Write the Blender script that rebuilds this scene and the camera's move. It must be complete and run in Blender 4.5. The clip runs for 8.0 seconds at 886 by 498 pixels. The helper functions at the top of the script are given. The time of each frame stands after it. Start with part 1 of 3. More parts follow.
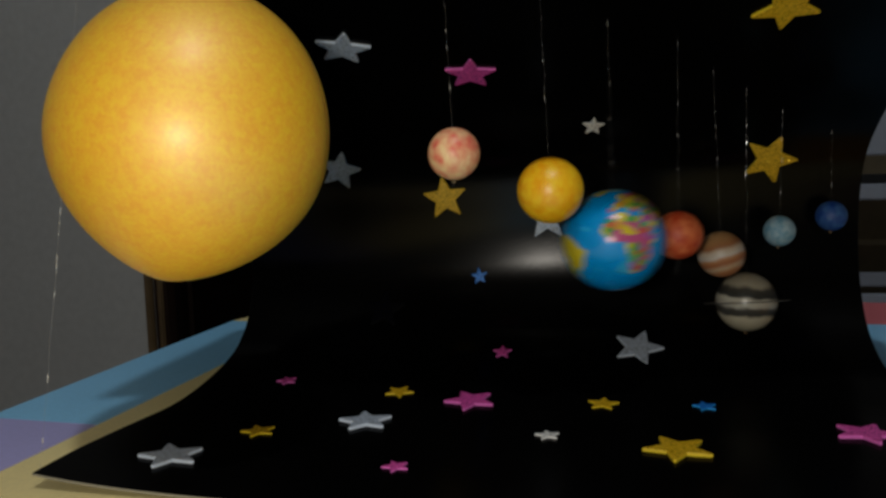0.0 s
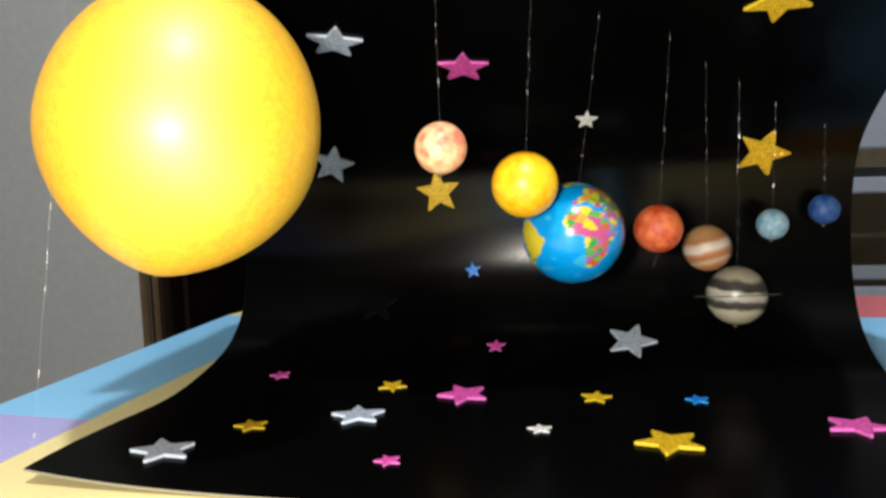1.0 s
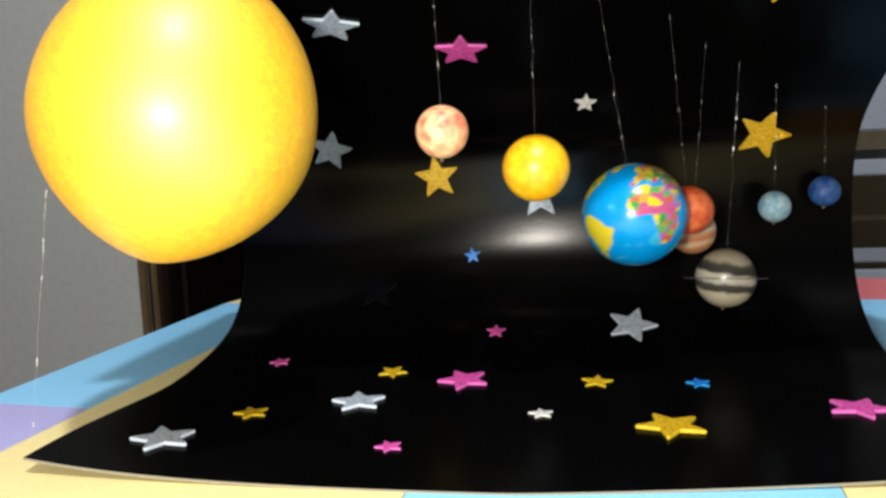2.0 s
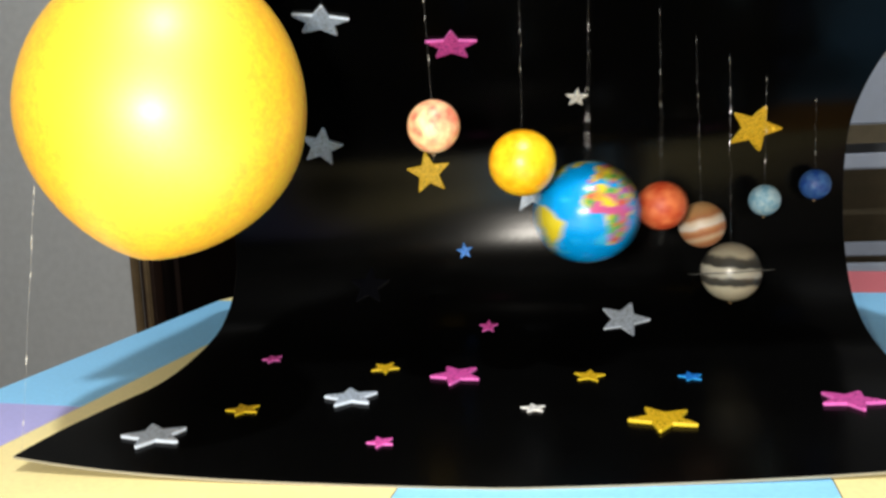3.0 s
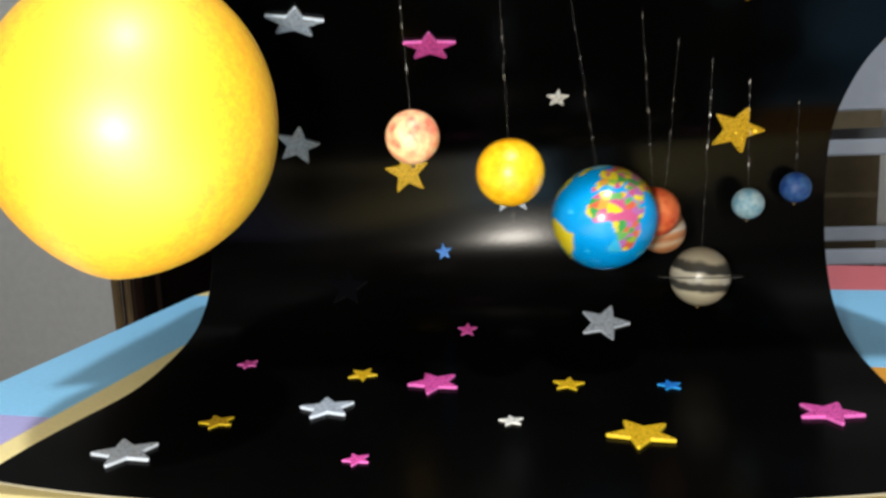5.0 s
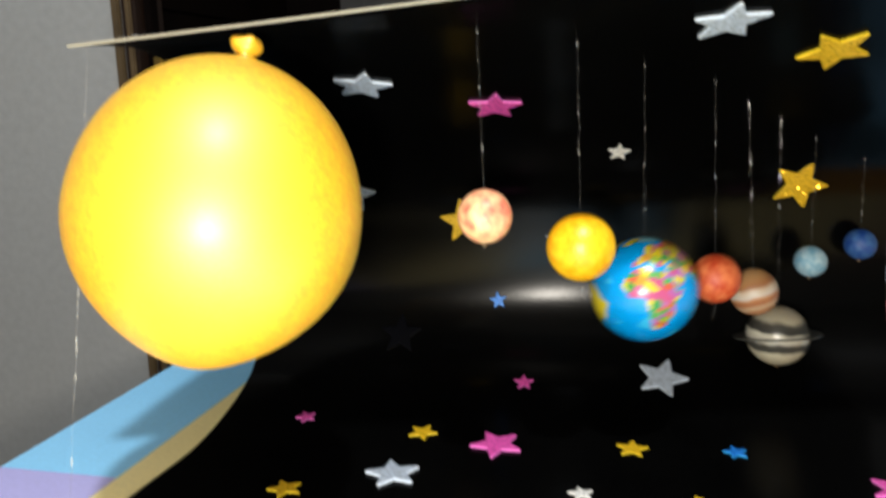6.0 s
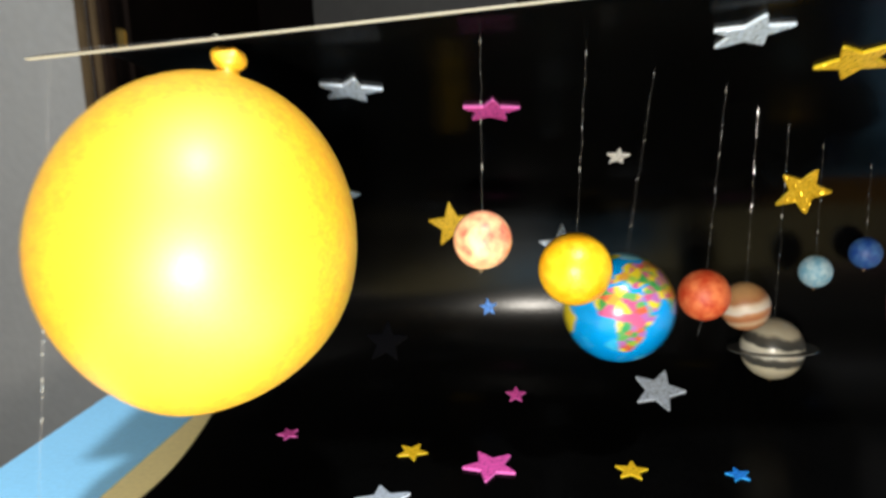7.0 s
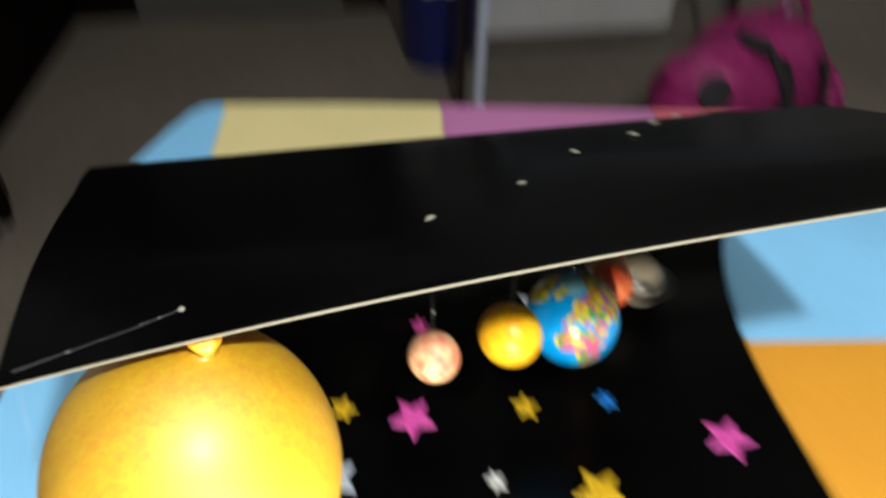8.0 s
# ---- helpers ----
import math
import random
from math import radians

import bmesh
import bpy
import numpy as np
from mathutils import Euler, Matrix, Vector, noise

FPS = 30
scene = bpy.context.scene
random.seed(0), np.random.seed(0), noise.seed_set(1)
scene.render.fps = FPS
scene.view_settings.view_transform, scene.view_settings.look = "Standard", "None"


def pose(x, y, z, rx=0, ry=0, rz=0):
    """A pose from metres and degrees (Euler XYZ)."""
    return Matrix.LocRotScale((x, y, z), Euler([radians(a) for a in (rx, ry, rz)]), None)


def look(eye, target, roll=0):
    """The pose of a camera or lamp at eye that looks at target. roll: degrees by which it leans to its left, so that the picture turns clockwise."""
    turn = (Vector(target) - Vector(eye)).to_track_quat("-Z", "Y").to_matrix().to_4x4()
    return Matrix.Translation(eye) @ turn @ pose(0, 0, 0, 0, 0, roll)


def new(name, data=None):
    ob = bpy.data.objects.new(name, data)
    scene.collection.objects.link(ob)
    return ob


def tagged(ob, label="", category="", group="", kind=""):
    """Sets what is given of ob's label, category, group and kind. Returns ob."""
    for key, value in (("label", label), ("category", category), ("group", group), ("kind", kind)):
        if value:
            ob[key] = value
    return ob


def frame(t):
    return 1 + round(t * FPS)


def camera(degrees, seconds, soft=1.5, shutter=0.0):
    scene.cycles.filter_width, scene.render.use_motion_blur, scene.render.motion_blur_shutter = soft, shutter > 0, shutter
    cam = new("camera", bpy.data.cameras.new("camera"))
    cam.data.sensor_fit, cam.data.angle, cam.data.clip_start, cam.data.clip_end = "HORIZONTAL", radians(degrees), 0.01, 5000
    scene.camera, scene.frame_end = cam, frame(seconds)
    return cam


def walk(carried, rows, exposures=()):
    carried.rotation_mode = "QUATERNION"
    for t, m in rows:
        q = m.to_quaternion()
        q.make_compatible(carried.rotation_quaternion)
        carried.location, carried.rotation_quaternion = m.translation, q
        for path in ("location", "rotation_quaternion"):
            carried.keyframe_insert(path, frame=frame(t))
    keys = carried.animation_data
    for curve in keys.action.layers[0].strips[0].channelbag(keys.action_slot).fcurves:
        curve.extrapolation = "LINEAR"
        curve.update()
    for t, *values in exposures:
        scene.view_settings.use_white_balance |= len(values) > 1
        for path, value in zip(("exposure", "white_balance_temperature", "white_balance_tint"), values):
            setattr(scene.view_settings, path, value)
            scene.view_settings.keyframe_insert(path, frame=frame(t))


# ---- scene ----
cam = camera(57.3, 8.0, soft=2.7, shutter=1.0)
PATH = [
    (0, (0.309, -0.415, 0.175), (0.013, 1.551, -0.045), -1.6),
    (0.5, (0.308, -0.418, 0.174), (0.019, 1.551, -0.022), -1.6),
    (1, (0.312, -0.414, 0.175), (0.023, 1.551, -0.06), -1.7),
    (1.5, (0.311, -0.414, 0.175), (0.018, 1.548, -0.08), -2.1),
    (2.8, (0.312, -0.405, 0.17), (0.04, 1.556, -0.109), -2.3),
    (3, (0.313, -0.41, 0.172), (0.04, 1.552, -0.103), -2.5),
    (3.5, (0.313, -0.406, 0.175), (0.043, 1.558, -0.089), -2.6),
    (4, (0.314, -0.407, 0.179), (0.066, 1.561, -0.076), -2.5),
    (4.2, (0.317, -0.411, 0.185), (0.081, 1.559, -0.073), -2.4),
    (5.3, (0.315, -0.393, 0.203), (0.076, 1.558, -0.164), -2.2),
    (5.5, (0.305, -0.393, 0.216), (0.057, 1.556, -0.157), -2.2),
    (6, (0.278, -0.388, 0.248), (0.02, 1.559, -0.128), -1.9),
    (6.5, (0.267, -0.37, 0.268), (0.048, 1.576, -0.138), -1.7),
    (7, (0.258, -0.351, 0.274), (0.077, 1.587, -0.188), -1.3),
    (7.2, (0.244, -0.32, 0.3), (0.16, 1.589, -0.292), -2.5),
    (7.3, (0.239, -0.309, 0.315), (0.199, 1.581, -0.339), -2.7),
    (7.4, (0.224, -0.295, 0.342), (0.238, 1.564, -0.396), -2.6),
    (7.5, (0.215, -0.284, 0.380), (0.241, 1.528, -0.444), -3.3),
    (7.6, (0.213, -0.28, 0.419), (0.254, 1.499, -0.493), -3.6),
    (7.7, (0.205, -0.265, 0.456), (0.298, 1.456, -0.559), -3.2),
    (7.8, (0.195, -0.252, 0.508), (0.377, 1.355, -0.668), -1.2),
    (7.9, (0.194, -0.246, 0.517), (0.41, 1.315, -0.714), 0.1),
    (8, (0.193, -0.239, 0.555), (0.443, 1.214, -0.797), 1.7),
]
walk(cam, [(t, look(eye, target, roll)) for t, eye, target, roll in PATH], exposures=[(0.0, -1.95), (0.1, -1.25), (0.2, -0.4), (0.3, 0.0), (6.8, 0.0), (7.3, 0.45), (7.6, 0.45), (7.8, 0.3), (8.0, 0.15)])

# ---- light and exposure ----
world = bpy.data.worlds.new("dim_room")
scene.world = world
world.use_nodes = True
world.node_tree.nodes["Background"].inputs[0].default_value = (0.5, 0.55, 0.6, 1)
world.node_tree.nodes["Background"].inputs[1].default_value = 0.05


def point_lamp(name, place, watts, size, colour):
    data = bpy.data.lights.new(name, "POINT")
    data.energy, data.shadow_soft_size, data.color = watts, size, colour
    ob = new(name, data)
    ob.location = place
    return ob


# the ceiling bulb behind the viewer and the torch beside the lens
point_lamp("ceiling_bulb", (0.44, -0.65, 1.4), 72, 0.035, (0.95, 0.985, 1.0))
point_lamp("torch", (0.244, -0.46, 0.194), 16, 0.022, (1.0, 0.935, 0.83))


# ---- materials ----
def shader(name, colour, rough=0.6, metal=0.0, grain=0.0, scale=40.0, bump=0.0, bump_scale=200.0, spec=0.5, second=None, mottle=6.0):
    """A principled material with a colour that varies at two scales and a fine relief."""
    m = bpy.data.materials.new(name)
    m.use_nodes = True
    n, l = m.node_tree.nodes, m.node_tree.links
    b = n["Principled BSDF"]
    b.inputs["Roughness"].default_value, b.inputs["Metallic"].default_value = rough, metal
    b.inputs["Specular IOR Level"].default_value = spec
    where = n.new("ShaderNodeTexCoord")
    big, fine = n.new("ShaderNodeTexNoise"), n.new("ShaderNodeTexNoise")
    big.inputs["Scale"].default_value, fine.inputs["Scale"].default_value = mottle, scale
    big.inputs["Detail"].default_value = fine.inputs["Detail"].default_value = 4
    for t in (big, fine):
        l.new(where.outputs["Object"], t.inputs["Vector"])
    add = n.new("ShaderNodeMath")
    add.operation = "ADD"
    l.new(big.outputs["Fac"], add.inputs[0]), l.new(fine.outputs["Fac"], add.inputs[1])
    ramp = n.new("ShaderNodeMapRange")
    ramp.inputs["From Min"].default_value, ramp.inputs["From Max"].default_value = 0.75, 1.25
    l.new(add.outputs[0], ramp.inputs["Value"])
    mix = n.new("ShaderNodeMix")
    mix.data_type = "RGBA"
    other = second or [c * (1 - grain) for c in colour]
    mix.inputs["A"].default_value, mix.inputs["B"].default_value = (*colour, 1), (*other, 1)
    l.new(ramp.outputs["Result"], mix.inputs["Factor"])
    l.new(mix.outputs["Result"], b.inputs["Base Color"])
    if bump:
        rel, bm_ = n.new("ShaderNodeTexNoise"), n.new("ShaderNodeBump")
        rel.inputs["Scale"].default_value, bm_.inputs["Strength"].default_value = bump_scale, bump
        bm_.inputs["Distance"].default_value = 0.001
        l.new(where.outputs["Object"], rel.inputs["Vector"])
        l.new(rel.outputs["Fac"], bm_.inputs["Height"]), l.new(bm_.outputs["Normal"], b.inputs["Normal"])
    return m


def glitter(name, colour):
    """Foam coated with glitter: fine flakes lying nearly flat, and a few that stand out and glint."""
    m = bpy.data.materials.new(name)
    m.use_nodes = True
    n, l = m.node_tree.nodes, m.node_tree.links
    b = n["Principled BSDF"]
    where, cell = n.new("ShaderNodeTexCoord"), n.new("ShaderNodeTexVoronoi")
    cell.inputs["Scale"].default_value = 1000
    l.new(where.outputs["Object"], cell.inputs["Vector"])
    part_ = n.new("ShaderNodeSeparateColor")
    l.new(cell.outputs["Color"], part_.inputs[0])
    stands = n.new("ShaderNodeMath")
    stands.operation = "GREATER_THAN"
    stands.inputs[1].default_value = 0.88
    l.new(part_.outputs[2], stands.inputs[0])
    sub = n.new("ShaderNodeVectorMath")
    sub.operation = "SUBTRACT"
    sub.inputs[1].default_value = (0.5, 0.5, 0.5)
    l.new(cell.outputs["Color"], sub.inputs[0])
    reach = n.new("ShaderNodeMapRange")
    reach.inputs["To Min"].default_value, reach.inputs["To Max"].default_value = 0.22, 1.1
    size = n.new("ShaderNodeVectorMath")
    size.operation = "SCALE"
    l.new(stands.outputs[0], reach.inputs["Value"]), l.new(reach.outputs["Result"], size.inputs["Scale"])
    l.new(sub.outputs[0], size.inputs[0])
    geo, tilt, unit = n.new("ShaderNodeNewGeometry"), n.new("ShaderNodeVectorMath"), n.new("ShaderNodeVectorMath")
    unit.operation = "NORMALIZE"
    l.new(geo.outputs["Normal"], tilt.inputs[0]), l.new(size.outputs[0], tilt.inputs[1])
    l.new(tilt.outputs[0], unit.inputs[0]), l.new(unit.outputs[0], b.inputs["Normal"])
    mix = n.new("ShaderNodeMix")
    mix.data_type = "RGBA"
    mix.inputs["A"].default_value = (*[c * 0.78 for c in colour], 1)
    mix.inputs["B"].default_value = (*[min(1, c * 1.2 + 0.02) for c in colour], 1)
    l.new(part_.outputs[1], mix.inputs["Factor"]), l.new(mix.outputs["Result"], b.inputs["Base Color"])
    rough = n.new("ShaderNodeMapRange")
    rough.inputs["To Min"].default_value, rough.inputs["To Max"].default_value = 0.42, 0.2
    l.new(stands.outputs[0], rough.inputs["Value"]), l.new(rough.outputs["Result"], b.inputs["Roughness"])
    metal = n.new("ShaderNodeMapRange")
    metal.inputs["To Min"].default_value, metal.inputs["To Max"].default_value = 0.12, 0.6
    l.new(stands.outputs[0], metal.inputs["Value"]), l.new(metal.outputs["Result"], b.inputs["Metallic"])
    return m


def banded(name, stops, rough, wobble, up=(0, 0, 1), radius=0.02):
    """Painted belts round a ball: a ramp along its axis, bent by noise."""
    m = bpy.data.materials.new(name)
    m.use_nodes = True
    n, l = m.node_tree.nodes, m.node_tree.links
    b = n["Principled BSDF"]
    where, dot, noi = n.new("ShaderNodeTexCoord"), n.new("ShaderNodeVectorMath"), n.new("ShaderNodeTexNoise")
    dot.operation = "DOT_PRODUCT"
    dot.inputs[1].default_value = up
    noi.inputs["Scale"].default_value, noi.inputs["Detail"].default_value = 70, 5
    l.new(where.outputs["Object"], dot.inputs[0]), l.new(where.outputs["Object"], noi.inputs["Vector"])
    r1, madd = n.new("ShaderNodeMapRange"), n.new("ShaderNodeMath")
    r1.inputs["From Min"].default_value, r1.inputs["From Max"].default_value = -radius, radius
    l.new(dot.outputs["Value"], r1.inputs["Value"])
    madd.operation = "MULTIPLY_ADD"
    madd.inputs[1].default_value = wobble
    l.new(noi.outputs["Fac"], madd.inputs[0]), l.new(r1.outputs["Result"], madd.inputs[2])
    ramp = n.new("ShaderNodeValToRGB")
    while len(ramp.color_ramp.elements) < len(stops):
        ramp.color_ramp.elements.new(0.5)
    for e, (p, c) in zip(ramp.color_ramp.elements, stops):
        e.position, e.color = p, (*c, 1)
    l.new(madd.outputs[0], ramp.inputs["Fac"]), l.new(ramp.outputs["Color"], b.inputs["Base Color"])
    b.inputs["Roughness"].default_value = rough
    return m


def printed(name, rough):
    """The print on the globe, from its colour layer."""
    m = shader(name, (1, 1, 1), rough)
    n, l = m.node_tree.nodes, m.node_tree.links
    layer = n.new("ShaderNodeVertexColor")
    layer.layer_name = "print"
    l.new(layer.outputs["Color"], n["Principled BSDF"].inputs["Base Color"])
    return m


def balloon_skin():
    """Stretched latex: warm yellow with fine speckle under a soft satin sheen."""
    m = shader("yellow_latex", (0.90, 0.385, 0.0006), 0.36, 0, second=(0.96, 0.56, 0.003), scale=460, mottle=200, bump=0.08, bump_scale=650, spec=0.3)
    n, l = m.node_tree.nodes, m.node_tree.links
    b = n["Principled BSDF"]
    b.inputs["Subsurface Weight"].default_value = 0.25
    b.inputs["Subsurface Radius"].default_value = (0.02, 0.014, 0.002)
    b.inputs["Subsurface Scale"].default_value = 1.0
    satin, mix = n.new("ShaderNodeBsdfGlossy"), n.new("ShaderNodeMixShader")
    satin.inputs["Color"].default_value, satin.inputs["Roughness"].default_value = (1, 0.9, 0.53, 1), 0.58
    mix.inputs["Fac"].default_value = 0.20
    l.new(b.outputs["BSDF"], mix.inputs[1]), l.new(satin.outputs["BSDF"], mix.inputs[2])
    l.new(mix.outputs["Shader"], n["Material Output"].inputs["Surface"])
    return m


def black_card():
    """Black card with a thin sheen that grows a little towards grazing views."""
    m = shader("black_card", (0.0007, 0.0007, 0.0007), 0.2, 0, second=(0.0016, 0.0016, 0.0016), scale=300, mottle=12, bump=0.05, bump_scale=500, spec=0.0)
    n, l = m.node_tree.nodes, m.node_tree.links
    gloss, mix = n.new("ShaderNodeBsdfGlossy"), n.new("ShaderNodeMixShader")
    gloss.inputs["Color"].default_value, gloss.inputs["Roughness"].default_value = (1, 1, 1, 1), 0.208
    weight, power, scaled = n.new("ShaderNodeLayerWeight"), n.new("ShaderNodeMath"), n.new("ShaderNodeMath")
    weight.inputs["Blend"].default_value = 0.5
    power.operation, scaled.operation = "POWER", "MULTIPLY_ADD"
    power.inputs[1].default_value = 5.0
    scaled.inputs[1].default_value, scaled.inputs[2].default_value = 0.18, 0.011
    l.new(weight.outputs["Facing"], power.inputs[0]), l.new(power.outputs[0], scaled.inputs[0])
    l.new(scaled.outputs[0], mix.inputs["Fac"])
    l.new(n["Bump"].outputs["Normal"], gloss.inputs["Normal"])
    l.new(n["Principled BSDF"].outputs["BSDF"], mix.inputs[1]), l.new(gloss.outputs["BSDF"], mix.inputs[2])
    l.new(mix.outputs["Shader"], n["Material Output"].inputs["Surface"])
    return m


def clear_thread():
    m = bpy.data.materials.new("clear_nylon")
    m.use_nodes = True
    n, l = m.node_tree.nodes, m.node_tree.links
    b = n["Principled BSDF"]
    b.inputs["Base Color"].default_value = (0.75, 0.74, 0.72, 1)
    b.inputs["Roughness"].default_value = 0.12
    b.inputs["Specular IOR Level"].default_value = 0.8
    # noise in the alpha: scattered opaque spots imitate glints on a nearly clear thread
    where, noi, ramp = n.new("ShaderNodeTexCoord"), n.new("ShaderNodeTexNoise"), n.new("ShaderNodeMapRange")
    noi.inputs["Scale"].default_value = 130
    ramp.inputs["From Min"].default_value, ramp.inputs["From Max"].default_value = 0.58, 0.69
    ramp.inputs["To Min"].default_value, ramp.inputs["To Max"].default_value = 0.035, 0.95
    l.new(where.outputs["Object"], noi.inputs["Vector"]), l.new(noi.outputs["Fac"], ramp.inputs["Value"])
    l.new(ramp.outputs["Result"], b.inputs["Alpha"])
    return m


FOAM = {"silver": shader("white_foam", (0.76, 0.86, 1.0), 0.6, 0, 0.1, 300), "white": shader("cream_foam", (0.85, 0.85, 0.82), 0.6, 0, 0.1, 300), "gold": shader("yellow_foam", (0.86, 0.62, 0.02), 0.6, 0, 0.15, 300),
        "pink": shader("pink_foam", (0.88, 0.18, 0.62), 0.6, 0, 0.15, 300), "blue": shader("blue_foam", (0.02, 0.36, 0.85), 0.6, 0, 0.15, 300), "black": shader("black_foam", (0.004, 0.004, 0.006), 0.7, 0, 0.2, 300)}
BLACK = black_card()
RIM = shader("pale_card_core", (0.31, 0.285, 0.215), 0.8, 0, 0.15)
SIDE = shader("grey_card_core", (0.012, 0.012, 0.012), 0.9, 0, 0.2, spec=0.1)
THREAD = clear_thread()
LATEX = balloon_skin()
SILVER, GOLD = glitter("silver_glitter", (0.45, 0.52, 0.62)), glitter("gold_glitter", (0.66, 0.40, 0.003))
PINK, BLUE = glitter("pink_glitter", (0.72, 0.08, 0.40)), glitter("blue_glitter", (0.002, 0.17, 0.62))
WHITE = glitter("white_glitter", (0.75, 0.75, 0.72))
DARK = shader("black_glitter", (0.001, 0.0012, 0.003), 0.45, 0, 0.5, 900, 0.6, 900, spec=0.06)
PEACH = shader("peach_paint", (0.90, 0.62, 0.32), 0.42, 0, second=(0.76, 0.14, 0.09), scale=150, mottle=62, bump=0.2, bump_scale=600)
AMBER = shader("amber_paint", (0.88, 0.38, 0.004), 0.36, 0, second=(0.95, 0.60, 0.02), scale=190, mottle=60, bump=0.2, bump_scale=600)
RUST = shader("rust_paint", (0.56, 0.055, 0.015), 0.5, 0, second=(0.78, 0.20, 0.07), scale=170, mottle=80, bump=0.2, bump_scale=600)
PALE_BLUE = shader("pale_blue_paint", (0.16, 0.36, 0.50), 0.5, 0, second=(0.42, 0.58, 0.66), scale=260, mottle=120, bump=0.2, bump_scale=600)
DEEP_BLUE = shader("deep_blue_paint", (0.008, 0.05, 0.26), 0.5, 0, second=(0.05, 0.14, 0.36), scale=260, mottle=120, bump=0.2, bump_scale=600)
BELTS = banded("belted_tan_paint", [(0.0, (0.40, 0.13, 0.05)), (0.22, (0.48, 0.2, 0.08)), (0.32, (0.55, 0.4, 0.26)), (0.42, (0.36, 0.12, 0.045)), (0.52, (0.46, 0.22, 0.1)), (0.58, (0.58, 0.52, 0.46)), (0.69, (0.54, 0.43, 0.32)), (0.77, (0.32, 0.13, 0.05)), (1.0, (0.46, 0.26, 0.11))], 0.45, 0.12, (-0.25, 0, 0.97), 0.018)
STRIPES = banded("striped_grey_paint", [(0.0, (0.36, 0.31, 0.2)), (0.2, (0.5, 0.45, 0.32)), (0.37, (0.55, 0.5, 0.37)), (0.42, (0.05, 0.05, 0.045)), (0.51, (0.07, 0.065, 0.055)), (0.56, (0.46, 0.44, 0.37)), (0.68, (0.55, 0.52, 0.42)), (0.73, (0.035, 0.035, 0.032)), (0.84, (0.06, 0.055, 0.045)), (0.9, (0.38, 0.34, 0.25)), (1.0, (0.33, 0.28, 0.2))], 0.3, 0.16, (0.05, 0, 1), 0.024)
PRINT = printed("printed_vinyl", 0.25)
GREY_RING = shader("grey_plastic_film", (0.12, 0.12, 0.11), 0.3, 0, 0.3)
PATCH = {
    "blue": shader("blue_laminate", (0.28, 0.66, 1.0), 0.45, 0, 0.12, 300, 0.1, 900),
    "yellow": shader("yellow_laminate", (0.92, 0.77, 0.36), 0.45, 0, 0.12, 300, 0.1, 900),
    "purple": shader("purple_laminate", (0.46, 0.44, 0.80), 0.45, 0, 0.12, 300, 0.1, 900),
    "pink": shader("pink_laminate", (0.58, 0.20, 0.42), 0.45, 0, 0.12, 300, 0.1, 900),
    "coral": shader("coral_laminate", (0.76, 0.17, 0.20), 0.45, 0, 0.12, 300, 0.1, 900),
    "orange": shader("orange_laminate", (0.82, 0.36, 0.03), 0.45, 0, 0.12, 300, 0.1, 900),
}
TABLE_EDGE = shader("pale_table_edge", (0.55, 0.52, 0.46), 0.6, 0, 0.2)
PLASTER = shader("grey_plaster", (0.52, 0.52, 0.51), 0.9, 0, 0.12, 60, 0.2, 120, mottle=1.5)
# paler than PLASTER: the colour makes up for lamp light lost with distance
BACK_WALL = shader("brightened_wall", (0.80, 0.78, 0.75), 0.9, 0, 0.1, 60, 0.2, 120, mottle=1.5)
# unseen ceiling, kept mid grey so that it bounces and reflects less light
CEILING = shader("mid_grey_plaster", (0.40, 0.40, 0.40), 0.9, 0, 0.08, 60, 0.2, 120)
FLOOR = shader("beige_floor_tile", (0.20, 0.165, 0.125), 0.6, 0, 0.25, 45, 0.1, 200, mottle=3)
WALNUT = shader("dark_walnut", (0.0055, 0.003, 0.0022), 0.7, 0, 0.5, 20, 0.2, 90, spec=0.05)
BRASS = shader("worn_brass", (0.62, 0.42, 0.12), 0.3, 1.0, 0.3, 80)
TAN = shader("tan_wood_trim", (0.15, 0.098, 0.045), 0.5, 0, 0.4, 25)
BROWN = shader("brown_door_frame", (0.028, 0.012, 0.006), 0.5, 0, 0.4, 25)
DRAWER = shader("grey_painted_wood", (0.078, 0.073, 0.066), 0.6, 0, 0.15, 40)
WHITE_PAINT = shader("white_lacquer", (0.46, 0.50, 0.58), 0.4, 0, 0.08, 40)
PALE_BOX = shader("pale_grey_plastic", (0.66, 0.64, 0.62), 0.5, 0, 0.12, 60)
CRATE = shader("brown_card_box", (0.24, 0.19, 0.115), 0.85, 0, 0.2, 40)
BIN = shader("navy_plastic", (0.012, 0.018, 0.16), 0.4, 0, 0.3, 60)
KNOT = shader("knotted_nylon", (0.48, 0.45, 0.34), 0.25, 0, 0.3, 900)
BAG_LINER = shader("white_plastic_film", (0.7, 0.7, 0.74), 0.35, 0, 0.2, 60, 0.4, 60)
MAGENTA = shader("magenta_nylon", (0.34, 0.012, 0.13), 0.6, 0, 0.4, 80, 0.4, 500)
STRAP = shader("black_webbing", (0.015, 0.012, 0.014), 0.8, 0, 0.3, 300)


# ---- building helpers ----
def part(name, bm, material, parent=None, label="", smooth=False):
    me = bpy.data.meshes.new(name)
    bm.normal_update()
    bm.to_mesh(me)
    bm.free()
    for mat in material if isinstance(material, (list, tuple)) else [material]:
        me.materials.append(mat)
    if smooth:
        me.polygons.foreach_set("use_smooth", [True] * len(me.polygons))
    ob = new(name, me)
    if parent:
        ob.parent = parent
    return tagged(ob, label)


def thing(name, label, category, m=None, group="", kind=""):
    ob = new(name)
    ob.empty_display_size = 0.02
    if m is not None:
        ob.matrix_basis = m
    return tagged(ob, label, category, group, kind)


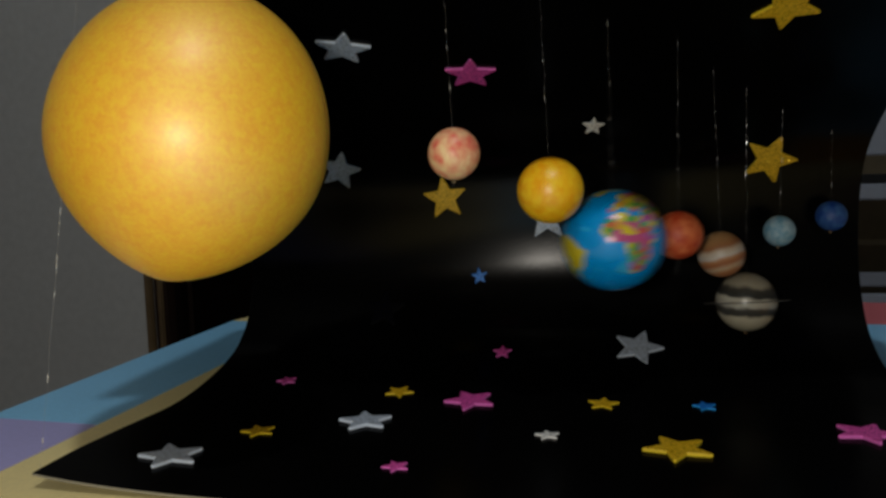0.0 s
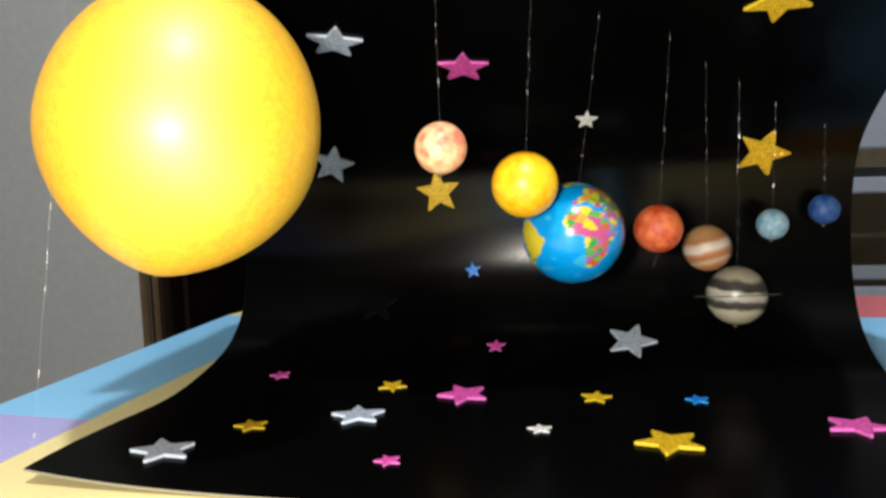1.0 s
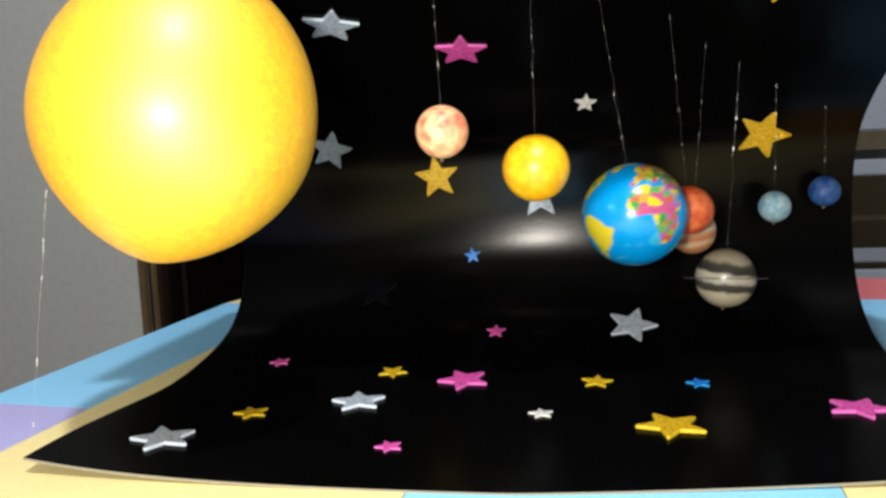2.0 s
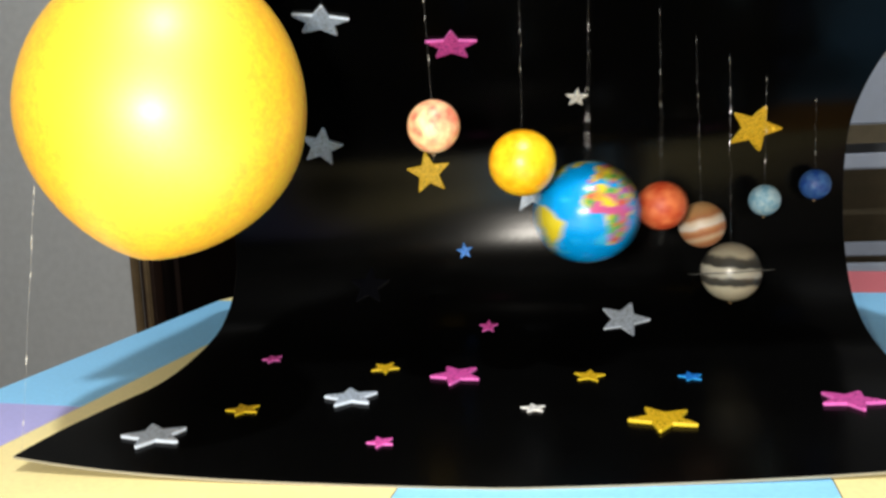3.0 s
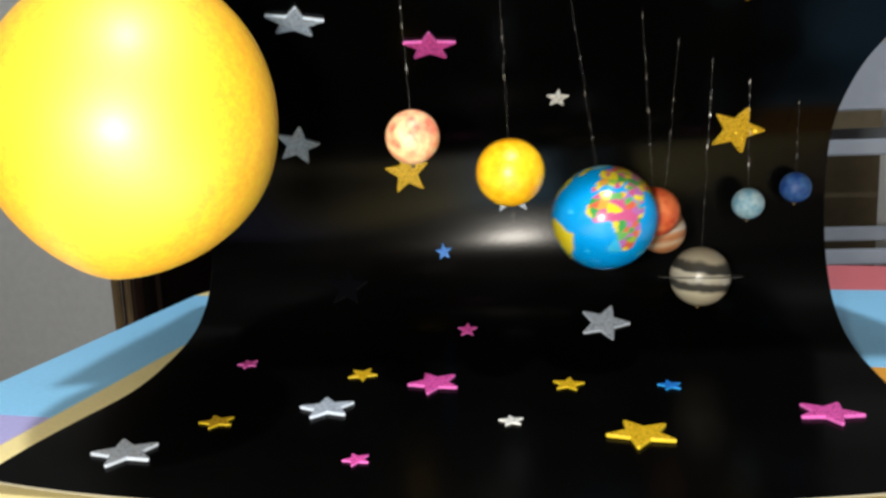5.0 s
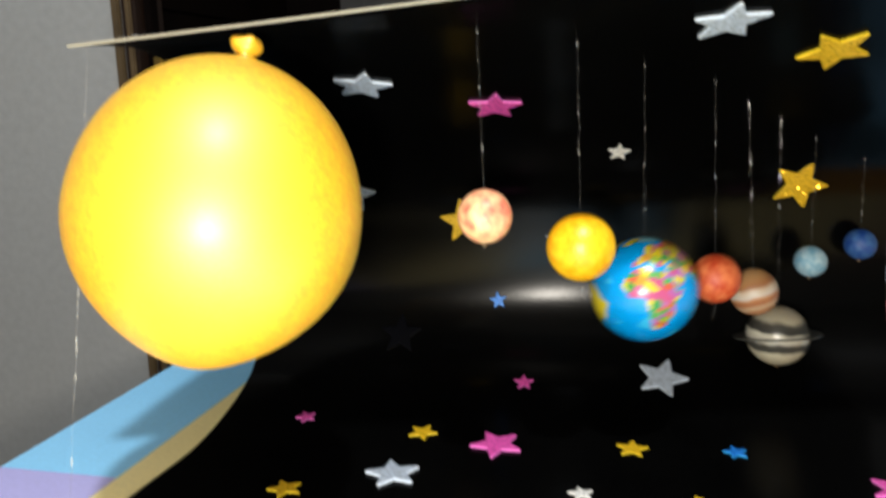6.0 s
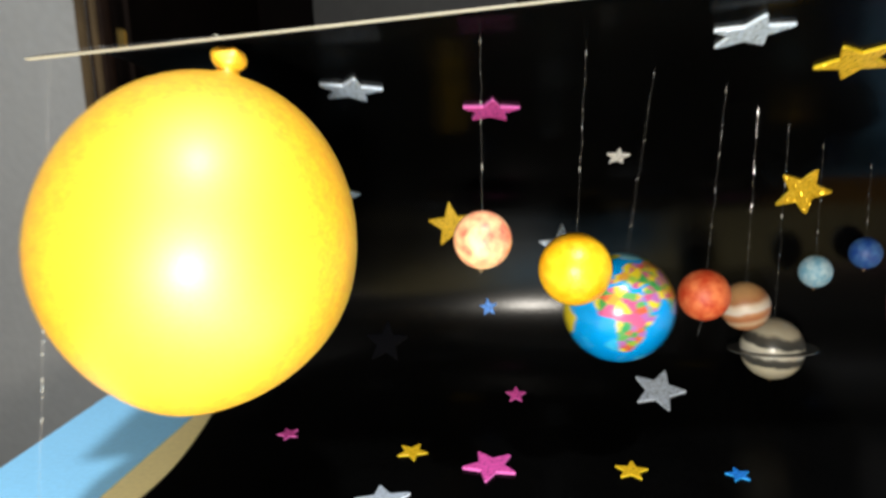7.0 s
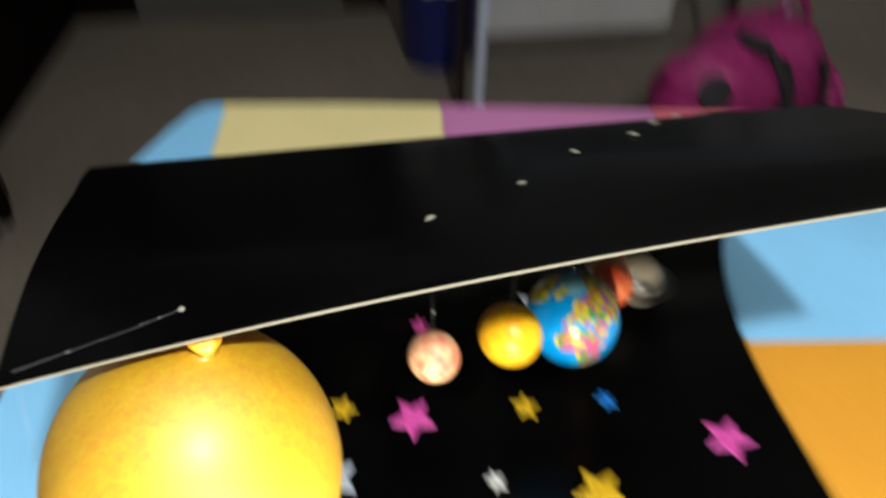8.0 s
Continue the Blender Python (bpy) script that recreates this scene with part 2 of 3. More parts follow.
def box(x0, x1, y0, y1, z0, z1, bevel=0.0):
    bm = bmesh.new()
    bmesh.ops.create_cube(bm, size=1)
    for v in bm.verts:
        v.co = Vector((x0 if v.co.x < 0 else x1, y0 if v.co.y < 0 else y1, z0 if v.co.z < 0 else z1))
    if bevel:
        bmesh.ops.bevel(bm, geom=bm.edges[:], offset=bevel, segments=2, affect="EDGES")
    return bm


def lathe(rows, n=48):
    """Rings of (radius, height) joined round the z axis, closed at radius 0."""
    bm = bmesh.new()
    rings = []
    for r, z in rows:
        rings.append([bm.verts.new((0, 0, z))] if r < 1e-6 else [bm.verts.new((r * math.cos(2 * math.pi * i / n), r * math.sin(2 * math.pi * i / n), z)) for i in range(n)])
    for a, b in zip(rings, rings[1:]):
        for i in range(n):
            j = (i + 1) % n
            if len(a) == 1 and len(b) > 1:
                bm.faces.new((a[0], b[i], b[j]))
            elif len(b) == 1 and len(a) > 1:
                bm.faces.new((a[j], a[i], b[0]))
            elif len(a) > 1:
                bm.faces.new((a[j], a[i], b[i], b[j]))
    bmesh.ops.recalc_face_normals(bm, faces=bm.faces[:])
    return bm


def ball(radius, n=48):
    return lathe([(radius * math.sin(math.pi * k / (n // 2)), radius * math.cos(math.pi * k / (n // 2))) for k in range(n // 2 + 1)], n)


def tube(bm, points, radius, n=6):
    points = [Vector(p) for p in points]
    last = None
    for i, p in enumerate(points):
        way = (points[min(i + 1, len(points) - 1)] - points[max(i - 1, 0)]).normalized()
        a = way.orthogonal().normalized()
        b = way.cross(a)
        ring = [bm.verts.new(p + radius * (math.cos(2 * math.pi * k / n) * a + math.sin(2 * math.pi * k / n) * b)) for k in range(n)]
        if last:
            for k in range(n):
                bm.faces.new((last[k], last[(k + 1) % n], ring[(k + 1) % n], ring[k]))
        else:
            bm.faces.new(ring[::-1])
        last = ring
    bm.faces.new(last)
    return bm


def thread(a, b, radius=0.00024, wave=0.0006, seed=0, beads=0):
    """A nylon thread with the small kinks that it keeps from its spool."""
    a, b = Vector(a), Vector(b)
    pts = []
    for i in range(25):
        f = i / 24
        k = wave * math.sin(math.pi * f)
        pts.append(a.lerp(b, f) + Vector((k * noise.noise((f * 9, seed, 0)), k * noise.noise((f * 9, seed, 5)), 0)) * 2)
    bm = tube(bmesh.new(), pts, radius)
    rnd = random.Random(seed)
    for k in range(beads):
        p, h = pts[rnd.randrange(3, 22) if k else 1], rnd.uniform(0.0008, 0.0022)
        tube(bm, [p - Vector((0, 0, h)), p - Vector((0, 0, h * 0.5)), p, p + Vector((0, 0, h * 0.5)), p + Vector((0, 0, h))], radius * 2.4, 6)
    return bm


# ---- the room ----
FLOOR_Z, TOP = -0.55, -0.004


def setting(name, bm, mat, label, category):
    return tagged(part(name, bm, mat), label, category, kind="structure")


setting("floor", box(-2.3, 4.3, -4.3, 2.5, FLOOR_Z - 0.1, FLOOR_Z), FLOOR, "beige tiled floor of a dim room", "floor")
setting("wall_back", box(-2.3, 4.3, 2.4, 2.5, FLOOR_Z, 2.0), BACK_WALL, "far wall, coloured paler to stand for more light", "wall")
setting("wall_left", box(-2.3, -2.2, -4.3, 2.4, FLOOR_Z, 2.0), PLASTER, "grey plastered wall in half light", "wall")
# right and front walls are unseen, set far back to weaken bounced light
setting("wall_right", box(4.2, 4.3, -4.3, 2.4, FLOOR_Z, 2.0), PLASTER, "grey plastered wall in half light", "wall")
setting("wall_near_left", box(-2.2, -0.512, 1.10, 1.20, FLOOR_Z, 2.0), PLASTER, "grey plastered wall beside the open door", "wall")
setting("wall_front", box(-2.2, 4.2, -4.3, -4.2, FLOOR_Z, 2.0), PLASTER, "grey plastered wall in half light", "wall")
setting("ceiling", box(-2.3, 4.3, -4.3, 2.5, 2.0, 2.1), CEILING, "plain unseen ceiling, mid grey to hold back bounced light", "ceiling")


# ---- the table with its coloured panels ----
def table_outline():
    """A table top with rounded corners, a slightly bowed far edge and one corner cut back at a slant."""
    x0, x1, y0, r = -0.050, 1.25, -0.62, 0.15
    pts = [(x1, 0.38), (1.22, 0.48), (1.15, 0.56), (1.0, 0.615), (0.76, 0.640), (0.5, 0.653), (0.336, 0.660), (0.2, 0.664)]
    pts += [(0.058, 0.6635), (0.040, 0.659), (0.026, 0.645), (0.006, 0.604), (-0.018, 0.545), (-0.036, 0.497), (x0, 0.45)]
    for cx, cy, a0 in ((x0 + r, y0 + r, 180), (x1 - r, y0 + r, 270)):
        pts += [(cx + r * math.cos(radians(a0 + 9 * k)), cy + r * math.sin(radians(a0 + 9 * k))) for k in range(11)]
    return pts


def clipped(rect, outline):
    """The part of a rectangle that lies within a convex outline."""
    x0, x1, y0, y1 = rect
    poly = [(x0, y0), (x1, y0), (x1, y1), (x0, y1)]
    for (ax, ay), (bx, by) in zip(outline, outline[1:] + outline[:1]):
        side = [(bx - ax) * (y - ay) - (by - ay) * (x - ax) for x, y in poly]
        kept = []
        for i, p in enumerate(poly):
            j = (i + 1) % len(poly)
            if side[i] >= 0:
                kept.append(p)
            if side[i] * side[j] < 0:
                f = side[i] / (side[i] - side[j])
                kept.append((p[0] + f * (poly[j][0] - p[0]), p[1] + f * (poly[j][1] - p[1])))
        poly = kept
        if len(poly) < 3:
            return []
    return poly


def slab(outline, z0, z1):
    bm = bmesh.new()
    low, high = [bm.verts.new((*p, z0)) for p in outline], [bm.verts.new((*p, z1)) for p in outline]
    bm.faces.new(low[::-1]), bm.faces.new(high)
    for i in range(len(outline)):
        j = (i + 1) % len(outline)
        bm.faces.new((low[i], low[j], high[j], high[i]))
    return bm


def table():
    t = thing("table", "low table with blue, yellow, pink, coral, orange and purple panels", "table", Matrix.Translation((0.07, 0.665, 0)) @ pose(0, 0, 0, 0, 0, -6.5) @ Matrix.Translation((-0.07, -0.665, 0)))
    edge = table_outline()
    part("tabletop", slab(edge, TOP - 0.028, TOP - 0.003), TABLE_EDGE, t, "pale edged board")
    inner = [(0.607 + (x - 0.607) * 0.997, 0.026 + (y - 0.026) * 0.997) for x, y in edge]
    panels = [
        ("purple", -0.3, 0.047, -0.7, 0.091), ("blue", -0.3, 0.047, 0.091, 0.448), ("yellow", -0.3, 0.047, 0.448, 0.52), ("blue", -0.3, 0.067, 0.52, 0.8),
        ("yellow", 0.047, 0.308, -0.7, 0.397), ("blue", 0.308, 0.52, -0.7, 0.10), ("purple", 0.308, 0.52, 0.10, 0.397), ("yellow", 0.047, 0.337, 0.397, 0.52),
        ("yellow", 0.067, 0.337, 0.52, 0.8), ("pink", 0.337, 0.605, 0.397, 0.8), ("coral", 0.605, 0.92, 0.515, 0.8), ("blue", 0.605, 0.92, 0.397, 0.515),
        ("blue", 0.52, 0.92, 0.26, 0.397), ("orange", 0.52, 0.92, 0.06, 0.26), ("yellow", 0.52, 0.92, -0.7, 0.06),
        ("yellow", 0.92, 1.4, 0.33, 0.8), ("purple", 0.92, 1.4, -0.05, 0.33), ("pink", 0.92, 1.4, -0.7, -0.05),
    ]
    for colour, x0, x1, y0, y1 in panels:
        shape = clipped((x0 + 0.0004, x1 - 0.0004, y0 + 0.0004, y1 - 0.0004), inner)
        if shape:
            part("panel", slab(shape, TOP - 0.003, TOP), PATCH[colour], t, f"{colour} laminate panel")
    for x, y in ((0.06, -0.45), (1.08, -0.45), (0.06, 0.5), (1.08, 0.5)):
        part("leg", lathe([(0, FLOOR_Z), (0.022, FLOOR_Z), (0.028, TOP - 0.03), (0, TOP - 0.029)], 20).copy(), TABLE_EDGE, t).location = (x, y, 0)
    return t


table()


# ---- the bent black card ----
PROFILE = [(-0.026, 0.0), (0.03, 0.0), (0.09, 0.0), (0.14, 0.0005), (0.185, 0.004), (0.215, 0.009), (0.243, 0.019), (0.268, 0.038), (0.285, 0.069), (0.2918, 0.103), (0.2919, 0.137),
           (0.2857, 0.169), (0.2695, 0.1945), (0.2425, 0.2195), (0.207, 0.2395), (0.166, 0.2565), (0.122, 0.2725), (0.078, 0.2825), (0.045, 0.284), (0.012, 0.283)]


def along(s):
    """The card's cross-section at s from 0 (front, on the table) to 1 (front, overhead): a smooth curve."""
    k = s * (len(PROFILE) - 1)
    i = min(int(k), len(PROFILE) - 2)
    f = k - i
    p = [PROFILE[max(0, min(len(PROFILE) - 1, i + d))] for d in (-1, 0, 1, 2)]
    return [0.5 * (2 * p[1][a] + (p[2][a] - p[0][a]) * f + (2 * p[0][a] - 5 * p[1][a] + 4 * p[2][a] - p[3][a]) * f * f + (3 * p[1][a] - p[0][a] - 3 * p[2][a] + p[3][a]) * f**3) for a in (0, 1)]


def eased(a, b, v):
    v = max(0.0, min(1.0, (v - a) / (b - a)))
    return v * v * (3 - 2 * v)


def card(u, s):
    """A point of the card: u across it, s round its bend. The top is skewed, and the front corners lift."""
    y, z = along(s)
    front, lower, upper = 1 - eased(0.0, 0.2, s), eased(0.15, 0.32, s) * (1 - eased(0.4, 0.55, s)), eased(0.5, 1.0, s)
    x = 0.020 + 0.528 * u + 0.036 * upper - (1 - u) ** 2 * (0.012 * eased(0.78, 1.0, s) + 0.008 * front)
    w = 2 * u - 1
    y += 0.02 * lower * (1 - u) ** 3 + 0.03 * (x - 0.28) * eased(0.5, 0.7, s)
    y += eased(0.86, 1.0, s) * (-0.015 + 0.027 * (1 - (1 - u) ** 3) - 0.03 * (x - 0.28))
    z += front * (0.009 * (1 - u) ** 8 + 0.006 * u**6) + max(0.0, (s - 0.74) / 0.26) ** 2.5 * (0.085 * x - 0.0075)
    z += 0.008 * eased(0.45, 0.7, u) * eased(0.72, 0.9, s) * (1 - eased(0.9, 1.0, s))
    y += (0.011 * w * w if w < 0 else 0.031 * w**1.2) * (1 - eased(0.0, 0.13, s))
    return Vector((x, y, z - 0.003))


def card_frame(u, s):
    """A point of the card with its inward normal and its direction across."""
    p = card(u, s)
    a, b = card(min(1, u + 0.004), s) - card(max(0, u - 0.004), s), card(u, min(1, s + 0.004)) - card(u, max(0, s - 0.004))
    n = a.cross(b).normalized()
    return p, n, a.normalized(), b.normalized()


def nearest(place):
    """The (u, s) of the card nearest to a place."""
    place, best, step = Vector(place), (0.5, 0.5), 0.5
    best = min(((u / 30, s / 60) for u in range(31) for s in range(61)), key=lambda q: (card(*q) - place).length)
    step = 0.02
    while step > 0.0003:
        best = min(((max(0, min(1, best[0] + i * step)), max(0, min(1, best[1] + j * step))) for i in (-1, 0, 1) for j in (-1, 0, 1)), key=lambda q: (card(*q) - place).length)
        step *= 0.7
    return best


CARD = 0.0012


def card_sheet():
    bm = bmesh.new()
    nu, ns = 48, 150
    grid = [[bm.verts.new(card(i / nu, j / ns)) for i in range(nu + 1)] for j in range(ns + 1)]
    for j in range(ns):
        for i in range(nu):
            bm.faces.new((grid[j][i], grid[j][i + 1], grid[j + 1][i + 1], grid[j + 1][i]))
    ob = part("backdrop_card", bm, BLACK, smooth=True)
    sol = ob.modifiers.new("thickness", "SOLIDIFY")
    sol.thickness, sol.offset, sol.use_rim = CARD, -1, False
    borders = ([(i / nu, 0.0) for i in range(nu + 1)], [(i / nu, 1.0) for i in range(nu + 1)], [(0.0, j / ns) for j in range(ns + 1)], [(1.0, j / ns) for j in range(ns + 1)])
    for name, out, rows in zip(("front_edge", "top_edge", "side_edge", "side_edge"), ((0, -1), (0, 1), (-1, 0), (1, 0)), borders):
        strip, last = bmesh.new(), None
        for u, s in rows:
            p, n, a, b = card_frame(u, s)
            o = (a * out[0] + b * out[1]) * 0.0004
            ring = [strip.verts.new(q) for q in (p + n * 0.00005, p + n * 0.00005 + o, p - n * (CARD + 0.00005) + o, p - n * (CARD + 0.00005))]
            if last:
                for k in range(4):
                    strip.faces.new((last[k], last[(k + 1) % 4], ring[(k + 1) % 4], ring[k]))
            last = ring
        bmesh.ops.recalc_face_normals(strip, faces=strip.faces[:])
        part(name, strip, RIM if out[0] == 0 else SIDE, ob, "pale cut edge of the card" if out[0] == 0 else "grey cut edge of the card")
    return tagged(ob, "glossy black card bent into a C on the table", "display card")


card_sheet()


# ---- stars stuck on the card ----
def star_mesh(radius, depth):
    bm = bmesh.new()
    ring = []
    for k in range(10):
        a = math.pi * k / 5
        if k % 2 == 0:
            ring += [(radius * 0.985, a - 0.035), (radius * 1.0, a), (radius * 0.985, a + 0.035)]
        else:
            ring += [(radius * 0.47, a)]
    levels = [(1.0, 0.0), (1.015, depth * 0.5), (1.0, depth * 0.86), (0.95, depth)]
    rows = [[bm.verts.new((f * r * math.cos(a), f * r * math.sin(a), z)) for r, a in ring] for f, z in levels]
    n = len(ring)
    for a, b in zip(rows, rows[1:]):
        for i in range(n):
            bm.faces.new((a[i], a[(i + 1) % n], b[(i + 1) % n], b[i])).material_index = 1 if a is not rows[2] else 0
    top = bm.verts.new((0, 0, depth * 1.04))
    for i in range(n):
        bm.faces.new((rows[-1][i], rows[-1][(i + 1) % n], top))
    bm.faces.new(rows[0][::-1])
    return bm


def star(place, radius, angle, mat, colour, depth=0.0023):
    u, s = nearest(place)
    p, n, a, b = card_frame(u, s)
    b = n.cross(a)
    m = Matrix((a, b, n)).transposed().to_4x4()
    ob = part("star", star_mesh(radius, depth if radius > 0.015 else depth * 0.55), [mat, FOAM[colour]])
    ob.matrix_basis = Matrix.Translation(p + n * 0.0002) @ m @ pose(0, 0, 0, 0, 0, angle)
    size = "large" if radius > 0.015 else "small"
    where = "floor" if s < 0.22 else "wall" if s < 0.72 else "roof"
    return tagged(ob, f"{size} {colour} glitter foam star stuck on the black card {where}", "star", "glitter stars")


for args in (
    ((0.0718, 0.030, 0), 0.0197, 123, SILVER, "silver"), ((0.173, 0.110, 0), 0.0190, 105, SILVER, "silver"), ((0.240, 0.157, 0), 0.0192, 190, PINK, "pink"),
    ((0.375, 0.070, 0), 0.0212, 256, GOLD, "gold"), ((0.297, 0.091, 0), 0.0083, 100, WHITE, "white"), ((0.184, 0.173, 0.001), 0.0113, -5, GOLD, "gold"),
    ((0.335, 0.156, 0), 0.0115, 10, GOLD, "gold"), ((0.4048, 0.1535, 0), 0.0086, 171, BLUE, "blue"), ((0.2104, 0.031, 0), 0.0084, 192, PINK, "pink"),
    ((0.1066, 0.084, 0), 0.0118, 121, GOLD, "gold"), ((0.0882, 0.1935, 0.006), 0.0083, 120, PINK, "pink"), ((0.4925, 0.1025, 0), 0.0200, -15, PINK, "pink"),
    ((0.3675, 0.2445, 0.022), 0.0205, -2, SILVER, "silver"), ((0.2573, 0.2415, 0.018), 0.0082, 92, PINK, "pink"), ((0.2348, 0.289, 0.072), 0.0076, 98, BLUE, "blue"),
    ((0.206, 0.290, 0.141), 0.0195, 168, GOLD, "gold"), ((0.4765, 0.288, 0.1685), 0.0218, -3, GOLD, "gold"), ((0.3335, 0.263, 0.1975), 0.0092, 86, WHITE, "white"),
    ((0.241, 0.200, 0.2385), 0.0198, 86, PINK, "pink"), ((0.155, 0.156, 0.256), 0.0205, 74, SILVER, "silver"), ((0.114, 0.282, 0.168), 0.0195, 2, SILVER, "silver"),
    ((0.2945, 0.283, 0.1215), 0.0195, 92, SILVER, "silver"), ((0.382, 0.106, 0.281), 0.0225, 86, SILVER, "silver"), ((0.4535, 0.155, 0.276), 0.0225, 56, GOLD, "gold"),
    ((0.150, 0.284, 0.042), 0.0180, 90, DARK, "black"),
):
    star(*args)


# ---- the balloon sun ----
def hook(place):
    """A point of the card under its roof, to hang a thread from."""
    u, s = nearest(place)
    p, n, a, b = card_frame(u, s)
    return p + n * 0.0004, p - n * 0.0018


def balloon():
    low, high = hook((0.120, 0.028, 0.281))
    t = thing("balloon", "round yellow latex balloon hung knot upwards as a sun", "balloon", Matrix.Translation((0.1113, 0.0015, 0.189)) @ pose(0, 0, 0, -9, 11.5, 0))
    rows = []
    for k in range(49):
        a = math.pi * k / 48
        c, s = math.cos(a), math.sin(a)
        if c >= 0:
            rows.append((0.073 * s, 0.0825 * c))
        else:
            rows.append((0.073 * s**1.27, 0.0772 * c))
    rows[0], rows[-1] = (0, rows[0][1]), (0, rows[-1][1])
    part("skin", lathe(rows, 96), LATEX, t, smooth=True)
    neck = lathe([(0, 0.079), (0.009, 0.0813), (0.0058, 0.0825), (0.0046, 0.0838), (0.0060, 0.0854), (0.0072, 0.0876), (0.0076, 0.0902), (0.0065, 0.0926), (0.0042, 0.0937), (0, 0.0934)], 28)
    for v in neck.verts:
        if v.co.z > 0.0838:
            v.co += 0.0016 * noise.noise_vector(v.co * 160)
    part("knot", neck, LATEX, t, "tied balloon neck", smooth=True)
    up = t.matrix_basis.inverted()
    part("hanging_thread", thread(up @ low, (0.001, 0, 0.087), 0.0003, 0.001, 3), THREAD, t)
    part("hanging_thread", thread(up @ (low + Vector((0.006, 0.002, 0))), (0.003, 0, 0.087), 0.0003, 0.001, 4), THREAD, t)
    return t


balloon()


# ---- the planets ----
LAND = [
    ("africa", [(-17, 15), (-16, 22), (-9, 31), (0, 36), (10, 37), (20, 32), (32, 31), (38, 20), (43, 11), (51, 11), (47, 3), (40, -4), (40, -15), (35, -22), (32, -29), (26, -34), (19, -34), (15, -25), (12, -15), (9, -1), (8, 4), (-8, 4)]),
    ("europe", [(-9, 37), (-9, 43), (-1, 44), (-4, 48), (3, 51), (8, 54), (8, 57), (5, 60), (14, 68), (28, 71), (42, 67), (60, 69), (60, 45), (48, 42), (40, 42), (28, 37), (22, 37), (18, 42), (12, 44), (16, 38), (8, 44), (0, 39)]),
    ("asia", [(60, 69), (80, 73), (105, 77), (140, 73), (178, 67), (162, 58), (155, 52), (140, 54), (135, 43), (127, 38), (121, 38), (121, 29), (108, 19), (105, 9), (100, 13), (98, 6), (94, 17), (88, 22), (80, 13), (77, 8), (72, 20), (66, 25), (57, 26), (59, 22), (52, 15), (44, 13), (35, 29), (36, 37), (48, 42), (60, 45)]),
    ("south_america", [(-80, 0), (-77, 8), (-70, 12), (-60, 8), (-51, 4), (-44, -2), (-35, -6), (-39, -15), (-42, -23), (-49, -28), (-57, -36), (-65, -42), (-68, -54), (-74, -50), (-72, -30), (-70, -18), (-77, -12)]),
    ("north_america", [(-165, 65), (-140, 70), (-100, 70), (-82, 72), (-65, 60), (-55, 52), (-66, 44), (-75, 36), (-81, 27), (-90, 29), (-97, 24), (-90, 17), (-84, 10), (-92, 15), (-106, 22), (-118, 34), (-125, 48), (-140, 60)]),
    ("greenland", [(-55, 66), (-45, 60), (-25, 70), (-20, 80), (-50, 82), (-68, 77)]),
    ("australia", [(114, -22), (122, -17), (131, -12), (137, -14), (142, -11), (147, -20), (153, -27), (149, -37), (138, -34), (128, -32), (116, -35)]),
]
NATIONS = [(0.62, 0.50, 0.02), (0.46, 0.08, 0.20), (0.03, 0.26, 0.06), (0.36, 0.12, 0.36), (0.52, 0.10, 0.05), (0.56, 0.28, 0.04), (0.22, 0.38, 0.04), (0.62, 0.50, 0.02), (0.10, 0.32, 0.08)]


def inside(x, y, poly):
    odd = False
    for (ax, ay), (bx, by) in zip(poly, poly[1:] + poly[:1]):
        if (ay > y) != (by > y) and x < (bx - ax) * (y - ay) / (by - ay) + ax:
            odd = not odd
    return odd


def globe_ball(radius):
    """A ball with the countries of the world printed on it in bright colours."""
    n = 220
    bm = ball(radius, n)
    layer = bm.verts.layers.float_color.new("print")
    seeds = random.Random(7)
    towns = [(seeds.uniform(-180, 180), seeds.uniform(-60, 80), seeds.randrange(len(NATIONS))) for _ in range(650)]
    for v in bm.verts:
        lon, lat = math.degrees(math.atan2(v.co.x, -v.co.y)), math.degrees(math.asin(max(-1, min(1, v.co.z / radius))))
        colour = (0.0, 0.27, 0.68)
        if lat < -72:
            colour = (0.5, 0.62, 0.66)
        elif any(inside(lon, lat, poly) for _, poly in LAND):
            q = min(towns, key=lambda c: (c[0] - lon) ** 2 * 0.7 + (c[1] - lat) ** 2)
            colour = NATIONS[0 if lon < -30 and q[2] < 6 else q[2]]
        elif lat > 74:
            colour = (0.2, 0.5, 0.6)
        elif noise.noise((lon / 25, lat / 18, 3)) > 0.38:
            colour = (0.03, 0.38, 0.66)
        v[layer] = (*colour, 1)
    return bm


